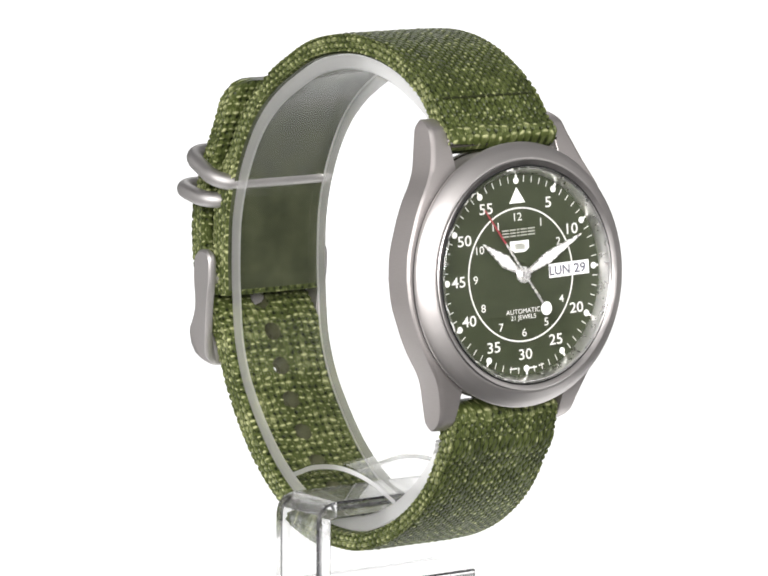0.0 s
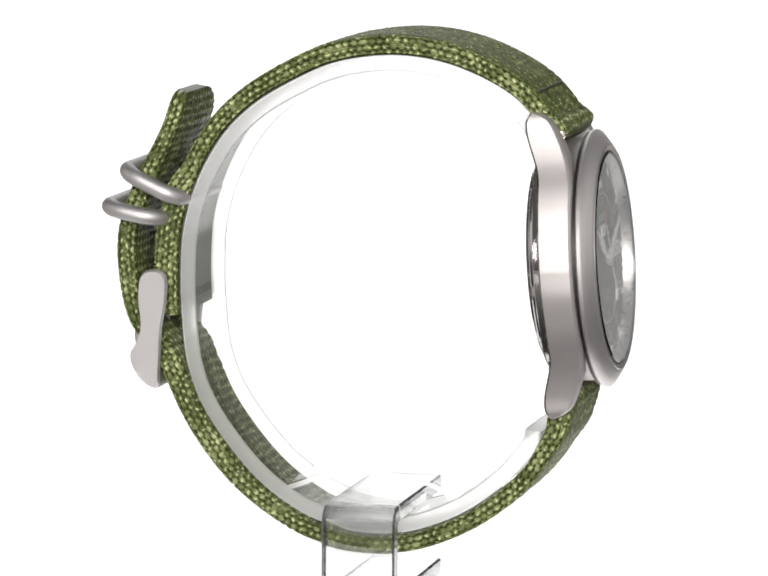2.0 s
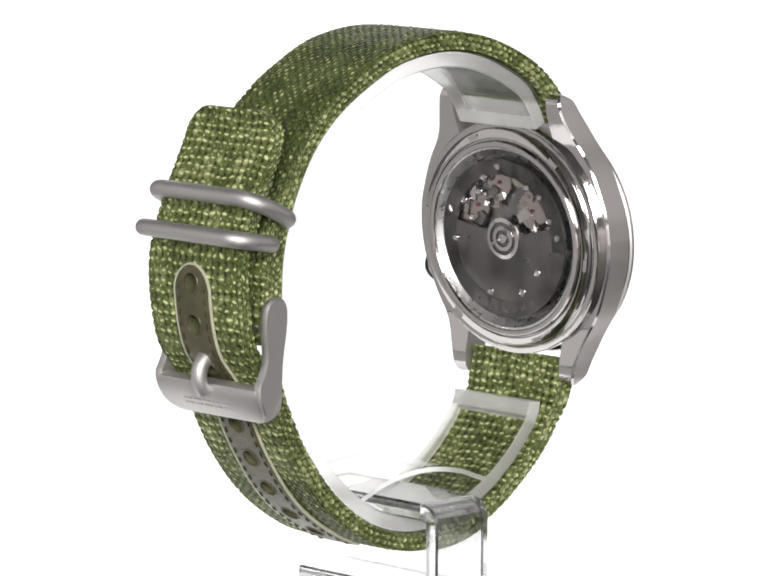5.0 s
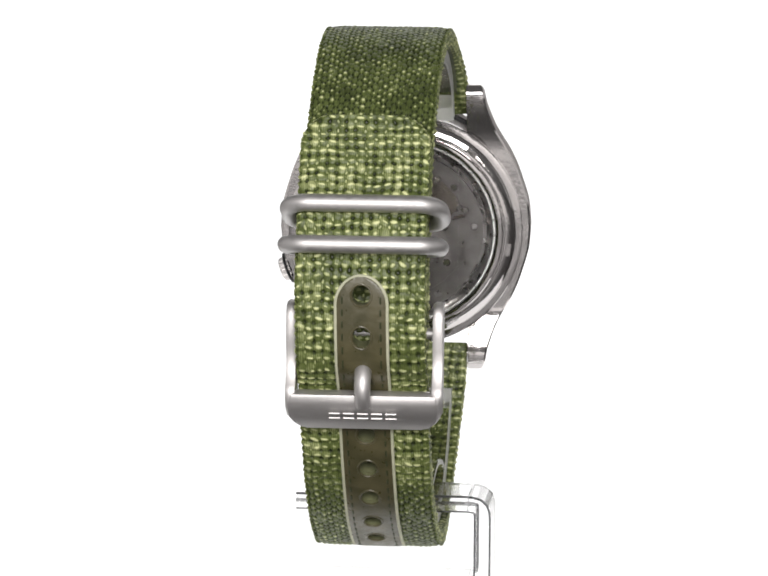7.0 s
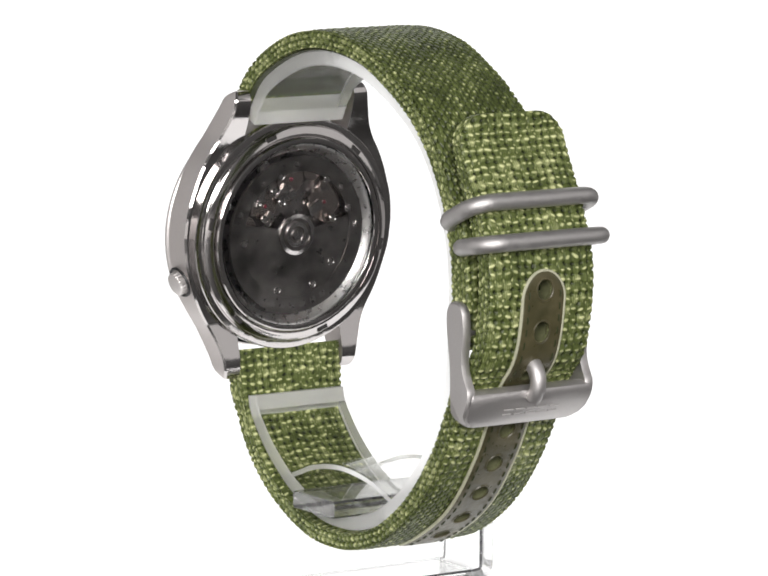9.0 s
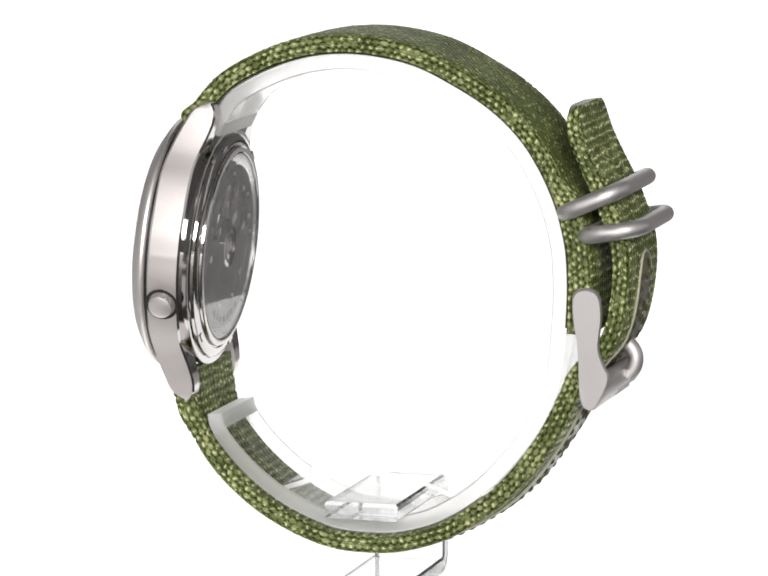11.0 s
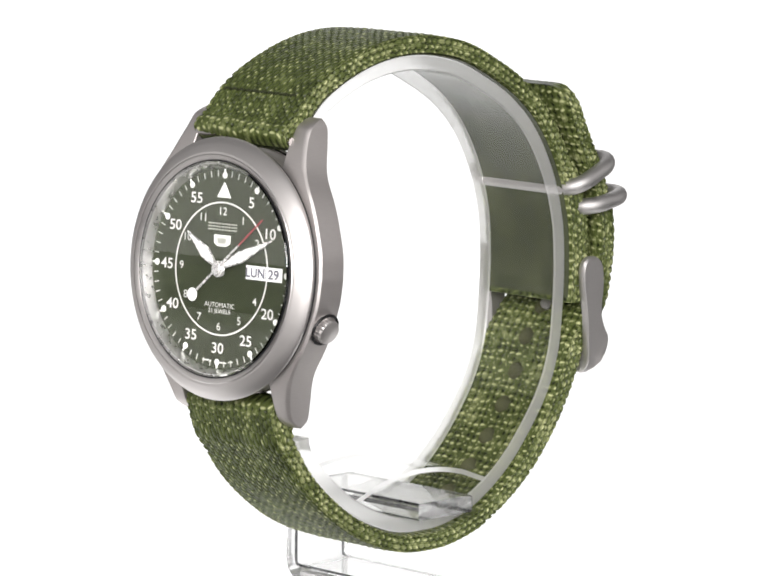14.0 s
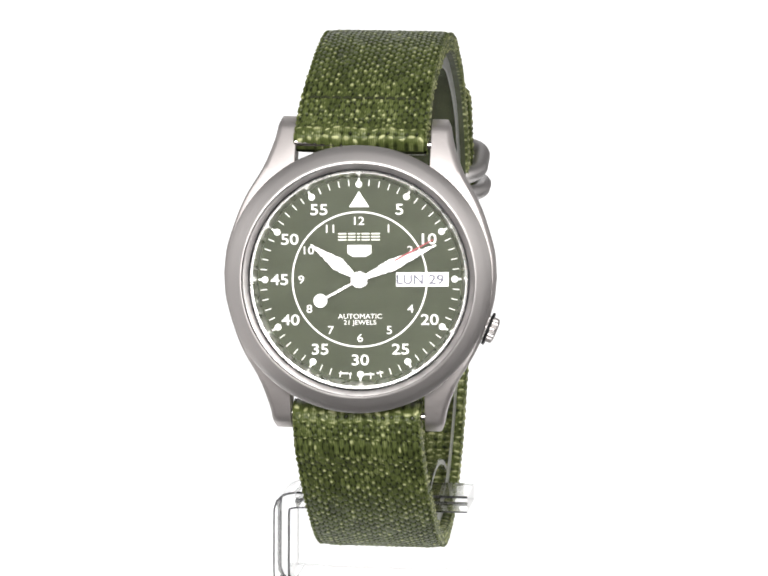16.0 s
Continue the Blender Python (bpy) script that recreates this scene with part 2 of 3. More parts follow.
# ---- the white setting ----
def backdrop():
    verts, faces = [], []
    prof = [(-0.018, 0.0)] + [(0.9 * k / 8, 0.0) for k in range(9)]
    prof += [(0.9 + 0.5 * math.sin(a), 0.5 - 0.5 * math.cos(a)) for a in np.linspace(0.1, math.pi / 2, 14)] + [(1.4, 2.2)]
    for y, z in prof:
        # Width cut to cover the camera's view and steer reflections, widening to the back.
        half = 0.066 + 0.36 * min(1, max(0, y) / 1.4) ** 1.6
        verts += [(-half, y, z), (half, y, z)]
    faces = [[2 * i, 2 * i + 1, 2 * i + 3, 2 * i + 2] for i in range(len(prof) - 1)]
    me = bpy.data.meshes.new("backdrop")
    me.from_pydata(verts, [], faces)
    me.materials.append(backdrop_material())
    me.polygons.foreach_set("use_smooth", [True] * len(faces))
    tagged(new("backdrop", me), "seamless white studio sweep under the watch stand, self-glowing, cut to the camera's view", "backdrop", kind="structure")


def table():
    """An unseen plain black top below the sweep towards the camera, added to keep steel reflections dark."""
    me = bpy.data.meshes.new("unseen_table_top")
    bm = bmesh.new()
    bmesh.ops.create_cube(bm, size=1)
    for v in bm.verts:
        v.co = Vector((v.co.x * 3.8, v.co.y * 3.9 - 0.25, v.co.z * 0.04 - 0.0206))
    bmesh.ops.bevel(bm, geom=bm.edges[:], offset=0.004, segments=2, affect="EDGES")
    bm.to_mesh(me)
    bm.free()
    me.materials.append(grain(material("unseen_black_top", (0.035, 0.034, 0.033), 0.6), 30, (1, 1, 1), 0.1, (0.5, 0.7), ((0.03, 0.029, 0.028), (0.042, 0.041, 0.04)), 0.001))
    tagged(new("unseen_table_top", me), "unseen black top under the white sweep, added for dark reflections", "table", kind="structure")


def runner():
    """An unseen white sheet in front of the sweep, towards the camera, added so the case flank reflects white."""
    me = bpy.data.meshes.new("unseen_reflector_runner")
    bm = bmesh.new()
    bmesh.ops.create_cube(bm, size=1)
    for v in bm.verts:
        v.co = Vector((v.co.x * 0.34, v.co.y * 0.82 - 0.59, v.co.z * 0.0006 - 0.0003))
    bm.to_mesh(me)
    bm.free()
    me.materials.append(grain(material("white_reflector_paper", (0.8, 0.79, 0.78), 0.8), 90, (1, 1, 1), 0.05, (0.7, 0.9), ((0.78, 0.77, 0.76), (0.82, 0.81, 0.8)), 0.0004))
    tagged(new("unseen_reflector_runner", me), "unseen white reflector sheet added before the sweep to brighten the steel", "paper", kind="structure")


def side_sheet(side, start, reach):
    """An unseen white sheet under the edge of the sweep, added so the glass reflects pale grey."""
    me = bpy.data.meshes.new("side_sheet")
    bm = bmesh.new()
    low = [bm.verts.new((side * x, y, -0.0005)) for x, y in ((0.055, start), (reach, start), (reach, 0.75), (0.055, 0.75))]
    face = bm.faces.new(low)
    top = bmesh.ops.extrude_face_region(bm, geom=[face])["geom"]
    for v in top:
        if isinstance(v, bmesh.types.BMVert):
            v.co.z += 0.0003
    bmesh.ops.recalc_face_normals(bm, faces=bm.faces)
    bm.to_mesh(me)
    bm.free()
    me.materials.append(REFLECTOR_PAPER)
    tagged(new("side_sheet", me), "unseen white reflector sheet added beside the sweep to veil the glass", "paper", kind="structure")


REFLECTOR_PAPER = grain(material("white_side_reflector", (0.78, 0.775, 0.77), 0.8), 70, (1, 1, 1), 0.06, (0.7, 0.9), ((0.75, 0.745, 0.74), (0.81, 0.805, 0.8)), 0.0005)
side_sheet(-1, -0.1, 1.25)
side_sheet(1, 0.1, 0.55)
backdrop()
table()
runner()

# ---- the watch ----
LIFT = Matrix.Translation((0, 0, BASE / 1000))
watch = tagged(new("wristwatch"), "steel wristwatch with green dial and woven green nylon strap", "wristwatch")
SEAT = pose(-0.00008, -0.03178, 0.0398, 0, 0, 1.7) @ pose(0, 0, 0, -4.6, 0, 0)
CASE = SEAT @ pose(0, 0, 0, 0, -1.2, 0)      # dial set a trifle askew in its case to fit outlines in the camera's view
BODY = SEAT @ pose(-0.00018, 0, 0, 0, 0.5, 0)


def smooth01(x):
    x = min(1, max(0, x))
    return x * x * (3 - 2 * x)


def case_shape():
    """The middle case with its four lugs: two lofted flanks and the drum between them."""
    zs = np.linspace(-21.75, 21.75, 109)
    reach = spline([(0, 18.85), (3.5, 18.52), (7, 17.5), (9.2, 16.7), (11.3, 15.7), (14.7, 13.75), (18, 12.5), (20, 12.05), (21.6, 11.9)], 0.2)[1]
    flanks = []
    for side in (-1, 1):
        verts, faces = [], []
        for z in zs:
            a = abs(z)
            outer = float(np.interp(a, reach[:, 0], reach[:, 1]))
            tip = max(0, (a - 20.2) / 1.4)
            front = -0.75 - 0.064 * max(0, a - 11) ** 1.7 - 1.2 * tip ** 2
            back = -5.6 - 1.8 * smooth01((a - 12) / 8) + 0.6 * tip ** 2
            outer -= 0.35 * tip ** 2
            inner = 9.35
            e = 0.28
            verts += [(side * x, -h, z + 0.42) for x, h in ((inner, back), (inner, front - 0.1), (inner + 0.1, front), (outer - 0.75, front), (outer - 0.3, front - 0.1),
                                                     (outer, front - 0.42), (outer + 0.05, (front + back) / 2), (outer, back + e), (outer - e, back))]
        n = 9
        for i in range(len(zs) - 1):
            for j in range(n):
                faces.append([i * n + j, i * n + (j + 1) % n, (i + 1) * n + (j + 1) % n, (i + 1) * n + j])
        faces += [list(range(n)), list(range((len(zs) - 1) * n, len(zs) * n))[::-1]]
        flanks.append((verts, faces))
    drum = lathe([(9.0, -0.35), (17.35, -0.35), (17.45, -0.6), (17.45, -5.3), (17.3, -5.55), (9.0, -5.55)], 128, True)
    return joined(*flanks, drum)


case = part("case", case_shape(), BRUSHED, watch, BODY, "brushed steel case with polished back and four curved lugs")
case.data.materials.append(POLISHED)
for face in case.data.polygons:                 # the side towards the wrist is polished
    if face.normal.y > 0.4:
        face.material_index = 1
part("bezel", lathe([(15.3, 0.2), (17.2, -0.3), (18.2, -0.28), (18.48, -0.05), (18.52, 0.3), (18.38, 0.58), (17.4, 1.28), (16.5, 1.85), (16.25, 1.98), (16.12, 1.98),
                     (16.08, 0.4)], 160, True), SATIN, watch, BODY, "satin steel bezel")
part("bezel_lip", lathe([(16.1, 1.2), (16.12, 2.0), (16.0, 2.1), (15.5, 1.92), (15.32, 1.8), (15.3, 1.2)], 160, True), LIP, watch, CASE, "polished inner lip of the bezel")
# Black ring stands in for shade in the groove between bezel and case.
part("bezel_gap_shade", lathe([(17.3, -0.74), (18.15, -0.74), (18.15, -0.3), (17.3, -0.3)], 128, True), BLACK, watch, BODY, "black ring added as shade in the groove under the bezel")
part("gasket", lathe([(15.3, 1.3), (15.3, 1.84), (15.14, 1.9), (15.12, 1.3)], 128, True), BLACK, watch, CASE, "black crystal gasket")
part("chapter_ring", lathe([(15.29, 0.0), (15.29, 1.45), (15.0, 1.45), (14.75, 1.4), (14.15, 0.12), (14.15, 0.0)], 128, True), SILVERED, watch, CASE, "silvered sloping chapter ring")
crystal = part("crystal", disc(15.12, 2.1, 1.5, 128, 0.2), GLASS, watch, CASE, "flat clear glass crystal")
crystal.visible_shadow = False
dial = part("dial", disc(14.3, 0.0, -0.3, 128), DIAL, watch, CASE, "matt green dial with white printing")


def glyphs(text, height, thick=0.05, offset=0.0):
    """Built-in lettering as a mesh in the dial's plane, centred, of the given height in mm."""
    cu = bpy.data.curves.new("lettering", "FONT")
    cu.body, cu.size, cu.extrude, cu.offset, cu.resolution_u = text, 1.0, 0.0, offset, 4
    ob = new("lettering", cu)
    me = bpy.data.meshes.new_from_object(ob.evaluated_get(bpy.context.evaluated_depsgraph_get()))
    bpy.data.objects.remove(ob)
    v = np.array([tuple(q.co) for q in me.vertices])
    k = height / (v[:, 1].max() - v[:, 1].min())
    mid = (v.max(0) + v.min(0)) / 2
    faces = [list(f.vertices) for f in me.polygons]
    bpy.data.meshes.remove(me)
    return [((x - mid[0]) * k, -thick, (y - mid[1]) * k) for x, y, _ in v], faces


def clock(degrees, r):
    a = radians(degrees)
    return r * math.sin(a), r * math.cos(a)


def placed(shape, x, z, turn=0, wide=1.0):
    v, f = shape
    c, s = math.cos(radians(turn)), math.sin(radians(turn))
    return [(x + a * wide * c + b * s, y, z - a * wide * s + b * c) for a, y, b in v], f


def dial_printing():
    for n in (5, 10, 20, 25, 30, 35, 40, 45, 50, 55):
        part("numeral", placed(glyphs(str(n), 1.5, 0.02, 0.008), *clock(n * 6, 11.15), wide=1.22), PRINT, dial, label="white minute numeral", smooth=False)
    for n in (1, 2, 4, 5, 6, 7, 8, 9, 10, 11, 12):
        part("numeral", placed(glyphs(str(n), 1.1, 0.02, 0.002), *clock(n * 30, 8.1), wide=1.15), PRINT, dial, label="small white hour numeral", smooth=False)
    tick = mesh_of("tick", *plate([(-0.06, 12.95), (0.06, 12.95), (0.06, 13.85), (-0.06, 13.85)], 0.0, 0.03, 0.01), PRINT)
    dot = [(0.46 * math.sin(a), 13.15 + 0.46 * math.cos(a)) for a in np.linspace(0.35, 2 * math.pi - 0.35, 20)]
    dot = mesh_of("marker", *plate([*dot, (-0.1, 14.05), (0.1, 14.05)], 0.0, 0.12, 0.05), LUME)
    for k in range(60):
        if k % 5:
            put("tick", tick, dial, pose(0, 0, 0, 0, 6 * k, 0))
        else:
            put("marker", dot, dial, pose(0, 0, 0, 0, 6 * k, 0))
    part("triangle_marker", plate([(-1.4, 10.0), (1.4, 10.0), (0, 12.2)], 0.0, 0.12, 0.05), LUME, dial, label="white luminous triangle")
    ring = [(9.42, 0.0), (9.42, 0.025), (9.2, 0.025), (9.2, 0.0)]
    part("hour_circle", lathe(ring, 160, True), PRINT, dial, label="thin white printed circle")
    for i, w in enumerate((1.15, 1.0, 0.4, 1.1, 1.2)):      # maker's mark: a row of plain raised bars
        x = (-2.6, -1.3, -0.35, 0.62, 2.0)[i] + 0.25
        part("name_bar", joined(*[plate([(x - w / 2, 5.9 + d - 0.09), (x + w / 2, 5.9 + d - 0.09), (x + w / 2, 5.9 + d + 0.09), (x - w / 2, 5.9 + d + 0.09)], 0, 0.12, 0.03) for d in (-0.42, 0, 0.42)]),
             SILVER, dial)
    part("shield_mark", plate([(-1.65, 4.75), (1.65, 4.75), (1.65, 3.6), (0.9, 3.12), (-0.9, 3.12), (-1.65, 3.6)], 0, 0.12, 0.06), LUME, dial, label="white shield-shaped mark")
    part("shield_bar", plate([(-0.95, 4.35), (0.95, 4.35), (0.8, 3.55), (-0.8, 3.55)], 0.11, 0.135, 0.01), SILVER, dial)
    part("lettering", placed(glyphs("AUTOMATIC", 0.66, 0.02, 0.0), 0, -5.1, wide=1.12), PRINT, dial, label="white lettering", smooth=False)
    part("lettering", placed(glyphs("21 JEWELS", 0.83, 0.02, 0.0), 0, -6.05, wide=1.12), PRINT, dial, label="white lettering", smooth=False)
    for x, w in ((-2.3, 1.3), (-1.4, 0.3), (1.2, 1.4), (2.4, 0.3), (2.9, 0.5)):
        z = -math.sqrt(13.2 ** 2 - x * x)
        part("small_print", plate([(x - w / 2, z - 0.1), (x + w / 2, z - 0.1), (x + w / 2, z + 0.1), (x - w / 2, z + 0.1)], 0, 0.03, 0.01), PRINT, dial)
    date = part("date_window", plate([(5.05, -1.0), (12.3, -1.0), (12.3, 0.95), (5.05, 0.95)], 0.0, 0.04, 0.01), DATE, dial, label="white day and date window")
    part("day_word", placed(glyphs("LUN", 1.35, 0.06, 0.026), 6.95, -0.03, wide=1.08), INK, dial, label="dark day lettering", smooth=False)
    part("date_number", placed(glyphs("29", 1.4, 0.06, 0.026), 10.6, -0.03, wide=1.2), INK, dial, label="dark date number", smooth=False)
    part("date_divider", plate([(8.95, -0.95), (9.03, -0.95), (9.03, 0.9), (8.95, 0.9)], 0.03, 0.06, 0.01), INK, dial)


dial_printing()


def sword(length, wide, tail, low):
    """A sword hand: satin frame with a white luminous filling, pointing to twelve."""
    at = length * 0.42
    rim = [(-0.3, -tail), (0.3, -tail), (0.34, 1.0), (wide / 2, at), (0.1, length - 0.2), (0, length), (-0.1, length - 0.2), (-wide / 2, at), (-0.34, 1.0)]
    fill = [(0.16, 1.5), (wide / 2 - 0.2, at), (0.06, length - 1.0), (-0.06, length - 1.0), (-wide / 2 + 0.2, at), (-0.16, 1.5)]
    return plate(rim, low, low + 0.18, 0.05), plate(fill, low + 0.16, low + 0.21, 0.02)


POINTER_STEEL = grain(material("bright_hand_steel", (0.8, 0.79, 0.78), 0.3, 0.7), 1500, (1, 1, 1), 0.08, (0.2, 0.36), distance=0.00002)
for name, length, wide, low, angle in (("hour_hand", 8.35, 1.95, 0.35, 305.8), ("minute_hand", 11.75, 1.75, 0.62, 66.0)):
    rim, fill = sword(length, wide, 1.2, low)
    hand = part(name, rim, POINTER_STEEL, watch, CASE @ pose(0, 0, 0, 0, angle, 0), "white-filled steel " + name.replace("_", " "))
    part("lume", fill, LUME, hand)
    part("hub", disc(1.15, low + 0.22, low - 0.02, 40), POINTER_STEEL, hand)

second_hand = part("second_hand", joined(plate([(-0.17, -5.3), (0.17, -5.3), (0.13, 5.62), (-0.13, 5.62)], 0.92, 1.04, 0.03), disc(0.85, 1.12, 0.9, 40)), POINTER_STEEL, watch,
                   CASE @ pose(0, 0, 0, 0, 325.8, 0), "white second hand with round counterweight")
part("counterweight", plate([(0.95 * math.sin(a), -6.1 + 0.95 * math.cos(a)) for a in np.linspace(0, 2 * math.pi, 28)[:-1]], 0.92, 1.06, 0.04), LUME, second_hand)
part("red_tip", plate([(-0.12, 5.6), (0.12, 5.6), (0.09, 11.6), (-0.09, 11.6)], 0.92, 1.03, 0.03), RED, second_hand, label="red painted tip")


def crown_shape():
    prof = [(0.0, 2.05), (1.3, 2.02), (1.65, 1.88), (1.8, 1.65), (1.8, 0.2), (1.5, 0.0), (0.9, -0.2), (0.9, -1.0), (0, -1.0)]
    seg, verts, faces, n = 60, [], [], len(prof)
    for k in range(seg):
        a = 2 * math.pi * k / seg
        for r, h in prof:
            g = r - (0.17 if (k % 3 == 0 and r > 1.7 and h < 1.8) else 0)
            verts.append((h, g * math.cos(a), g * math.sin(a)))
    for k in range(seg):
        for i in range(n - 1):
            faces.append([k * n + i, k * n + i + 1, (k + 1) % seg * n + i + 1, (k + 1) % seg * n + i])
    return verts, faces


part("crown", crown_shape(), SATIN, watch, CASE @ pose(0, 0, 0, 0, 22, 0) @ pose(0.0181, 0.0033, 0), "small steel crown at four o'clock")
part("crown_seat", tube([(18.95, 3.3 + 2.2 * math.cos(a), 2.2 * math.sin(a)) for a in np.linspace(0, 2 * math.pi, 41)[:-1]], 0.22, 8, True),
     BLACK, watch, CASE @ pose(0, 0, 0, 0, 22, 0), "dark ring round the crown")


def case_back():
    back = part("case_back", lathe([(13.8, -5.56), (17.65, -5.56), (17.65, -6.45), (17.55, -6.58), (17.2, -6.64), (16.65, -6.66), (16.55, -6.75), (16.45, -7.1), (16.25, -7.25), (15.3, -7.54),
                                    (15.1, -7.55), (15.0, -7.3), (14.85, -7.3), (14.75, -7.85), (14.6, -8.0), (14.1, -8.06), (13.9, -8.02), (13.8, -7.9)], 160, True), POLISHED, watch, BODY, "stepped polished steel case back")
    notch = mesh_of("notch", *plate([(-0.9, 15.25), (0.9, 15.25), (0.9, 16.1), (-0.9, 16.1)], -7.5, -7.0, 0.08), POLISHED)
    for k in range(6):
        put("notch", notch, back, pose(0, 0, 0, 0, 60 * k + 20, 0))
    glass = part("display_glass", disc(13.78, -7.5, -8.0, 96, 0.1), BACKGLASS, watch, BODY, "clear display glass of the case back")
    glass.visible_shadow = False
    plate_ = part("movement", disc(13.0, -5.58, -5.9, 96), MOVEMENT, watch, CASE, "dark automatic movement seen through glass")
    part("movement_ring", lathe([(13.76, -7.45), (13.76, -5.6), (12.5, -5.6), (12.5, -6.3), (13.0, -6.6), (13.5, -7.45)], 128, True), SILVERED, plate_, label="pale steel ring round the movement")
    half = [(11.9 * math.sin(a), 11.9 * math.cos(a)) for a in np.linspace(radians(80), radians(285), 50)]
    part("rotor", joined(plate([*half, (-3.4, 0.9), (-2.6, 2.3), (2.2, 2.4), (3.2, 1.0)], -7.35, -6.95, 0.05), lathe([(12.0, -7.5), (12.0, -6.9), (9.6, -6.9), (9.6, -7.5)], 96, True)), ROTOR, plate_, label="dark winding rotor")
    part("bearing", joined(lathe([(3.1, -7.3), (3.1, -7.62), (2.5, -7.7), (2.45, -7.4)], 64, True), lathe([(1.9, -7.3), (1.9, -7.66), (1.3, -7.72), (1.25, -7.3)], 48, True), disc(0.8, -7.3, -7.7, 32)), POLISHED, plate_)
    rnd = random.Random(4)
    for x, z, r in ((5.6, 4.4, 2.3), (-5.2, 4.6, 2.9), (1.2, 8.3, 2.4), (8.8, 1.2, 1.9), (-8.8, 0.6, 2.2), (-2.6, 9.4, 1.6)):
        teeth = []
        for k in range(int(r * 14)):
            a = 2 * math.pi * k / int(r * 14)
            rr = r if k % 2 else r * 0.92
            teeth.append((x + rr * math.sin(a), z + rr * math.cos(a)))
        part("gear", plate(teeth, -6.6, -6.2, 0.04), BRASS if rnd.random() < 0.5 else MOVEMENT, plate_)
        part("jewel", placed(disc(0.3, -6.58, -6.85, 20), x, z), RUBY, plate_)
    for k in range(22):
        a, r = rnd.random() * 2 * math.pi, 3.6 + 8.6 * rnd.random() ** 0.7
        x, z = r * math.sin(a), abs(r * math.cos(a)) * (1 if k % 4 else -1)
        w, d = 0.4 + 1.5 * rnd.random(), 0.25 + 0.7 * rnd.random()
        part("bridge", placed(plate([(-w, -d), (w, -d), (w * 0.8, d), (-w * 0.9, d * 1.1)], -6.9, -6.5 + 0.2 * rnd.random(), 0.1), x, z, rnd.random() * 180), (POLISHED, MOVEMENT, BRASS)[k % 3], plate_)
    for k in range(7):                              # maker's mark on the rotor: plain bars
        a = radians(150 + 10 * k)
        part("rotor_mark", placed(plate([(-0.5, -0.45), (0.5, -0.45), (0.5, 0.45), (-0.5, 0.45)], -7.56, -7.5, 0.02), 10.8 * math.sin(a), 10.8 * math.cos(a), math.degrees(a)), MOVEMENT, plate_)
    for x, z in ((4.6, 6.6), (7.6, 5.0), (9.6, -1.0), (3.1, 5.0), (-7.4, 7.0), (-9.2, 3.6), (-3.5, -7.8), (2.9, -8.4), (-6.6, -4.5), (0.8, 10.8), (-4.9, 8.2), (6.0, 2.6), (-10.6, 1.2), (-6.4, 2.2), (3.6, 8.9), (10.4, 3.4)):
        part("screw", joined(placed(disc(0.6, -7.3, -7.6, 24, 0.2), x, z), placed(plate([(-0.6, -0.07), (0.6, -0.07), (0.6, 0.07), (-0.6, 0.07)], -7.7, -7.55, 0.01), x, z, rnd.random() * 180)), POLISHED, plate_)


case_back()
for y, z in ((2.8, 18.7), (4.7, -19.2)):
    part("spring_bar", tube([(x, y, z) for x in (-9.5, -4, 4, 9.5)], 0.6), POLISHED, watch, BODY)

# ---- strap ----
RING = [(-25.2, 59.3), (-20.5, 64.2), (-12.1, 68.1), (-3.5, 69.4), (5.5, 68.2), (12.6, 65.1), (18.5, 61.4), (23.2, 56.6), (26.9, 50.0), (29.0, 43.0), (29.5, 36.5), (29.3, 30.0),
        (28.3, 22.2), (25.2, 15.0), (18.6, 6.8), (11.7, 1.7), (5.5, -0.6), (0, -1.2), (-6.2, -0.6), (-13.4, 2.3), (-19.2, 6.4), (-23.2, 10.6), (-25.8, 15.3)]
TOP = Band([(-27.2, 57.0)] + RING[:12])
LOW = Band([(-27.1, 22.0), (-26.7, 19.8), (-26.3, 17.4)] + RING[:13:-1] + [(24.7, 14.4), (28.1, 20.9), (29.6, 24.4), (32.0, 27.3), (34.4, 30.0), (35.6, 34.5), (35.8, 41.6), (33.9, 47.6), (30.9, 54.2), (29.2, 58.6), (28.6, 62.5)], flip=-1)


def hash01(i, j):
    v = np.sin(i * 127.1 + j * 311.7) * 43758.5453
    return v - np.floor(v)


def blur_noise(x, s, scale):
    """Smooth value noise from -1 to 1 over the cloth."""
    u, v = x / scale, s / scale
    i, j = np.floor(u), np.floor(v)
    a, b = u - i, v - j
    a, b = a * a * (3 - 2 * a), b * b * (3 - 2 * b)
    low = hash01(i, j) * (1 - a) + hash01(i + 1, j) * a
    high = hash01(i, j + 1) * (1 - a) + hash01(i + 1, j + 1) * a
    return 2 * (low * (1 - b) + high * b) - 1


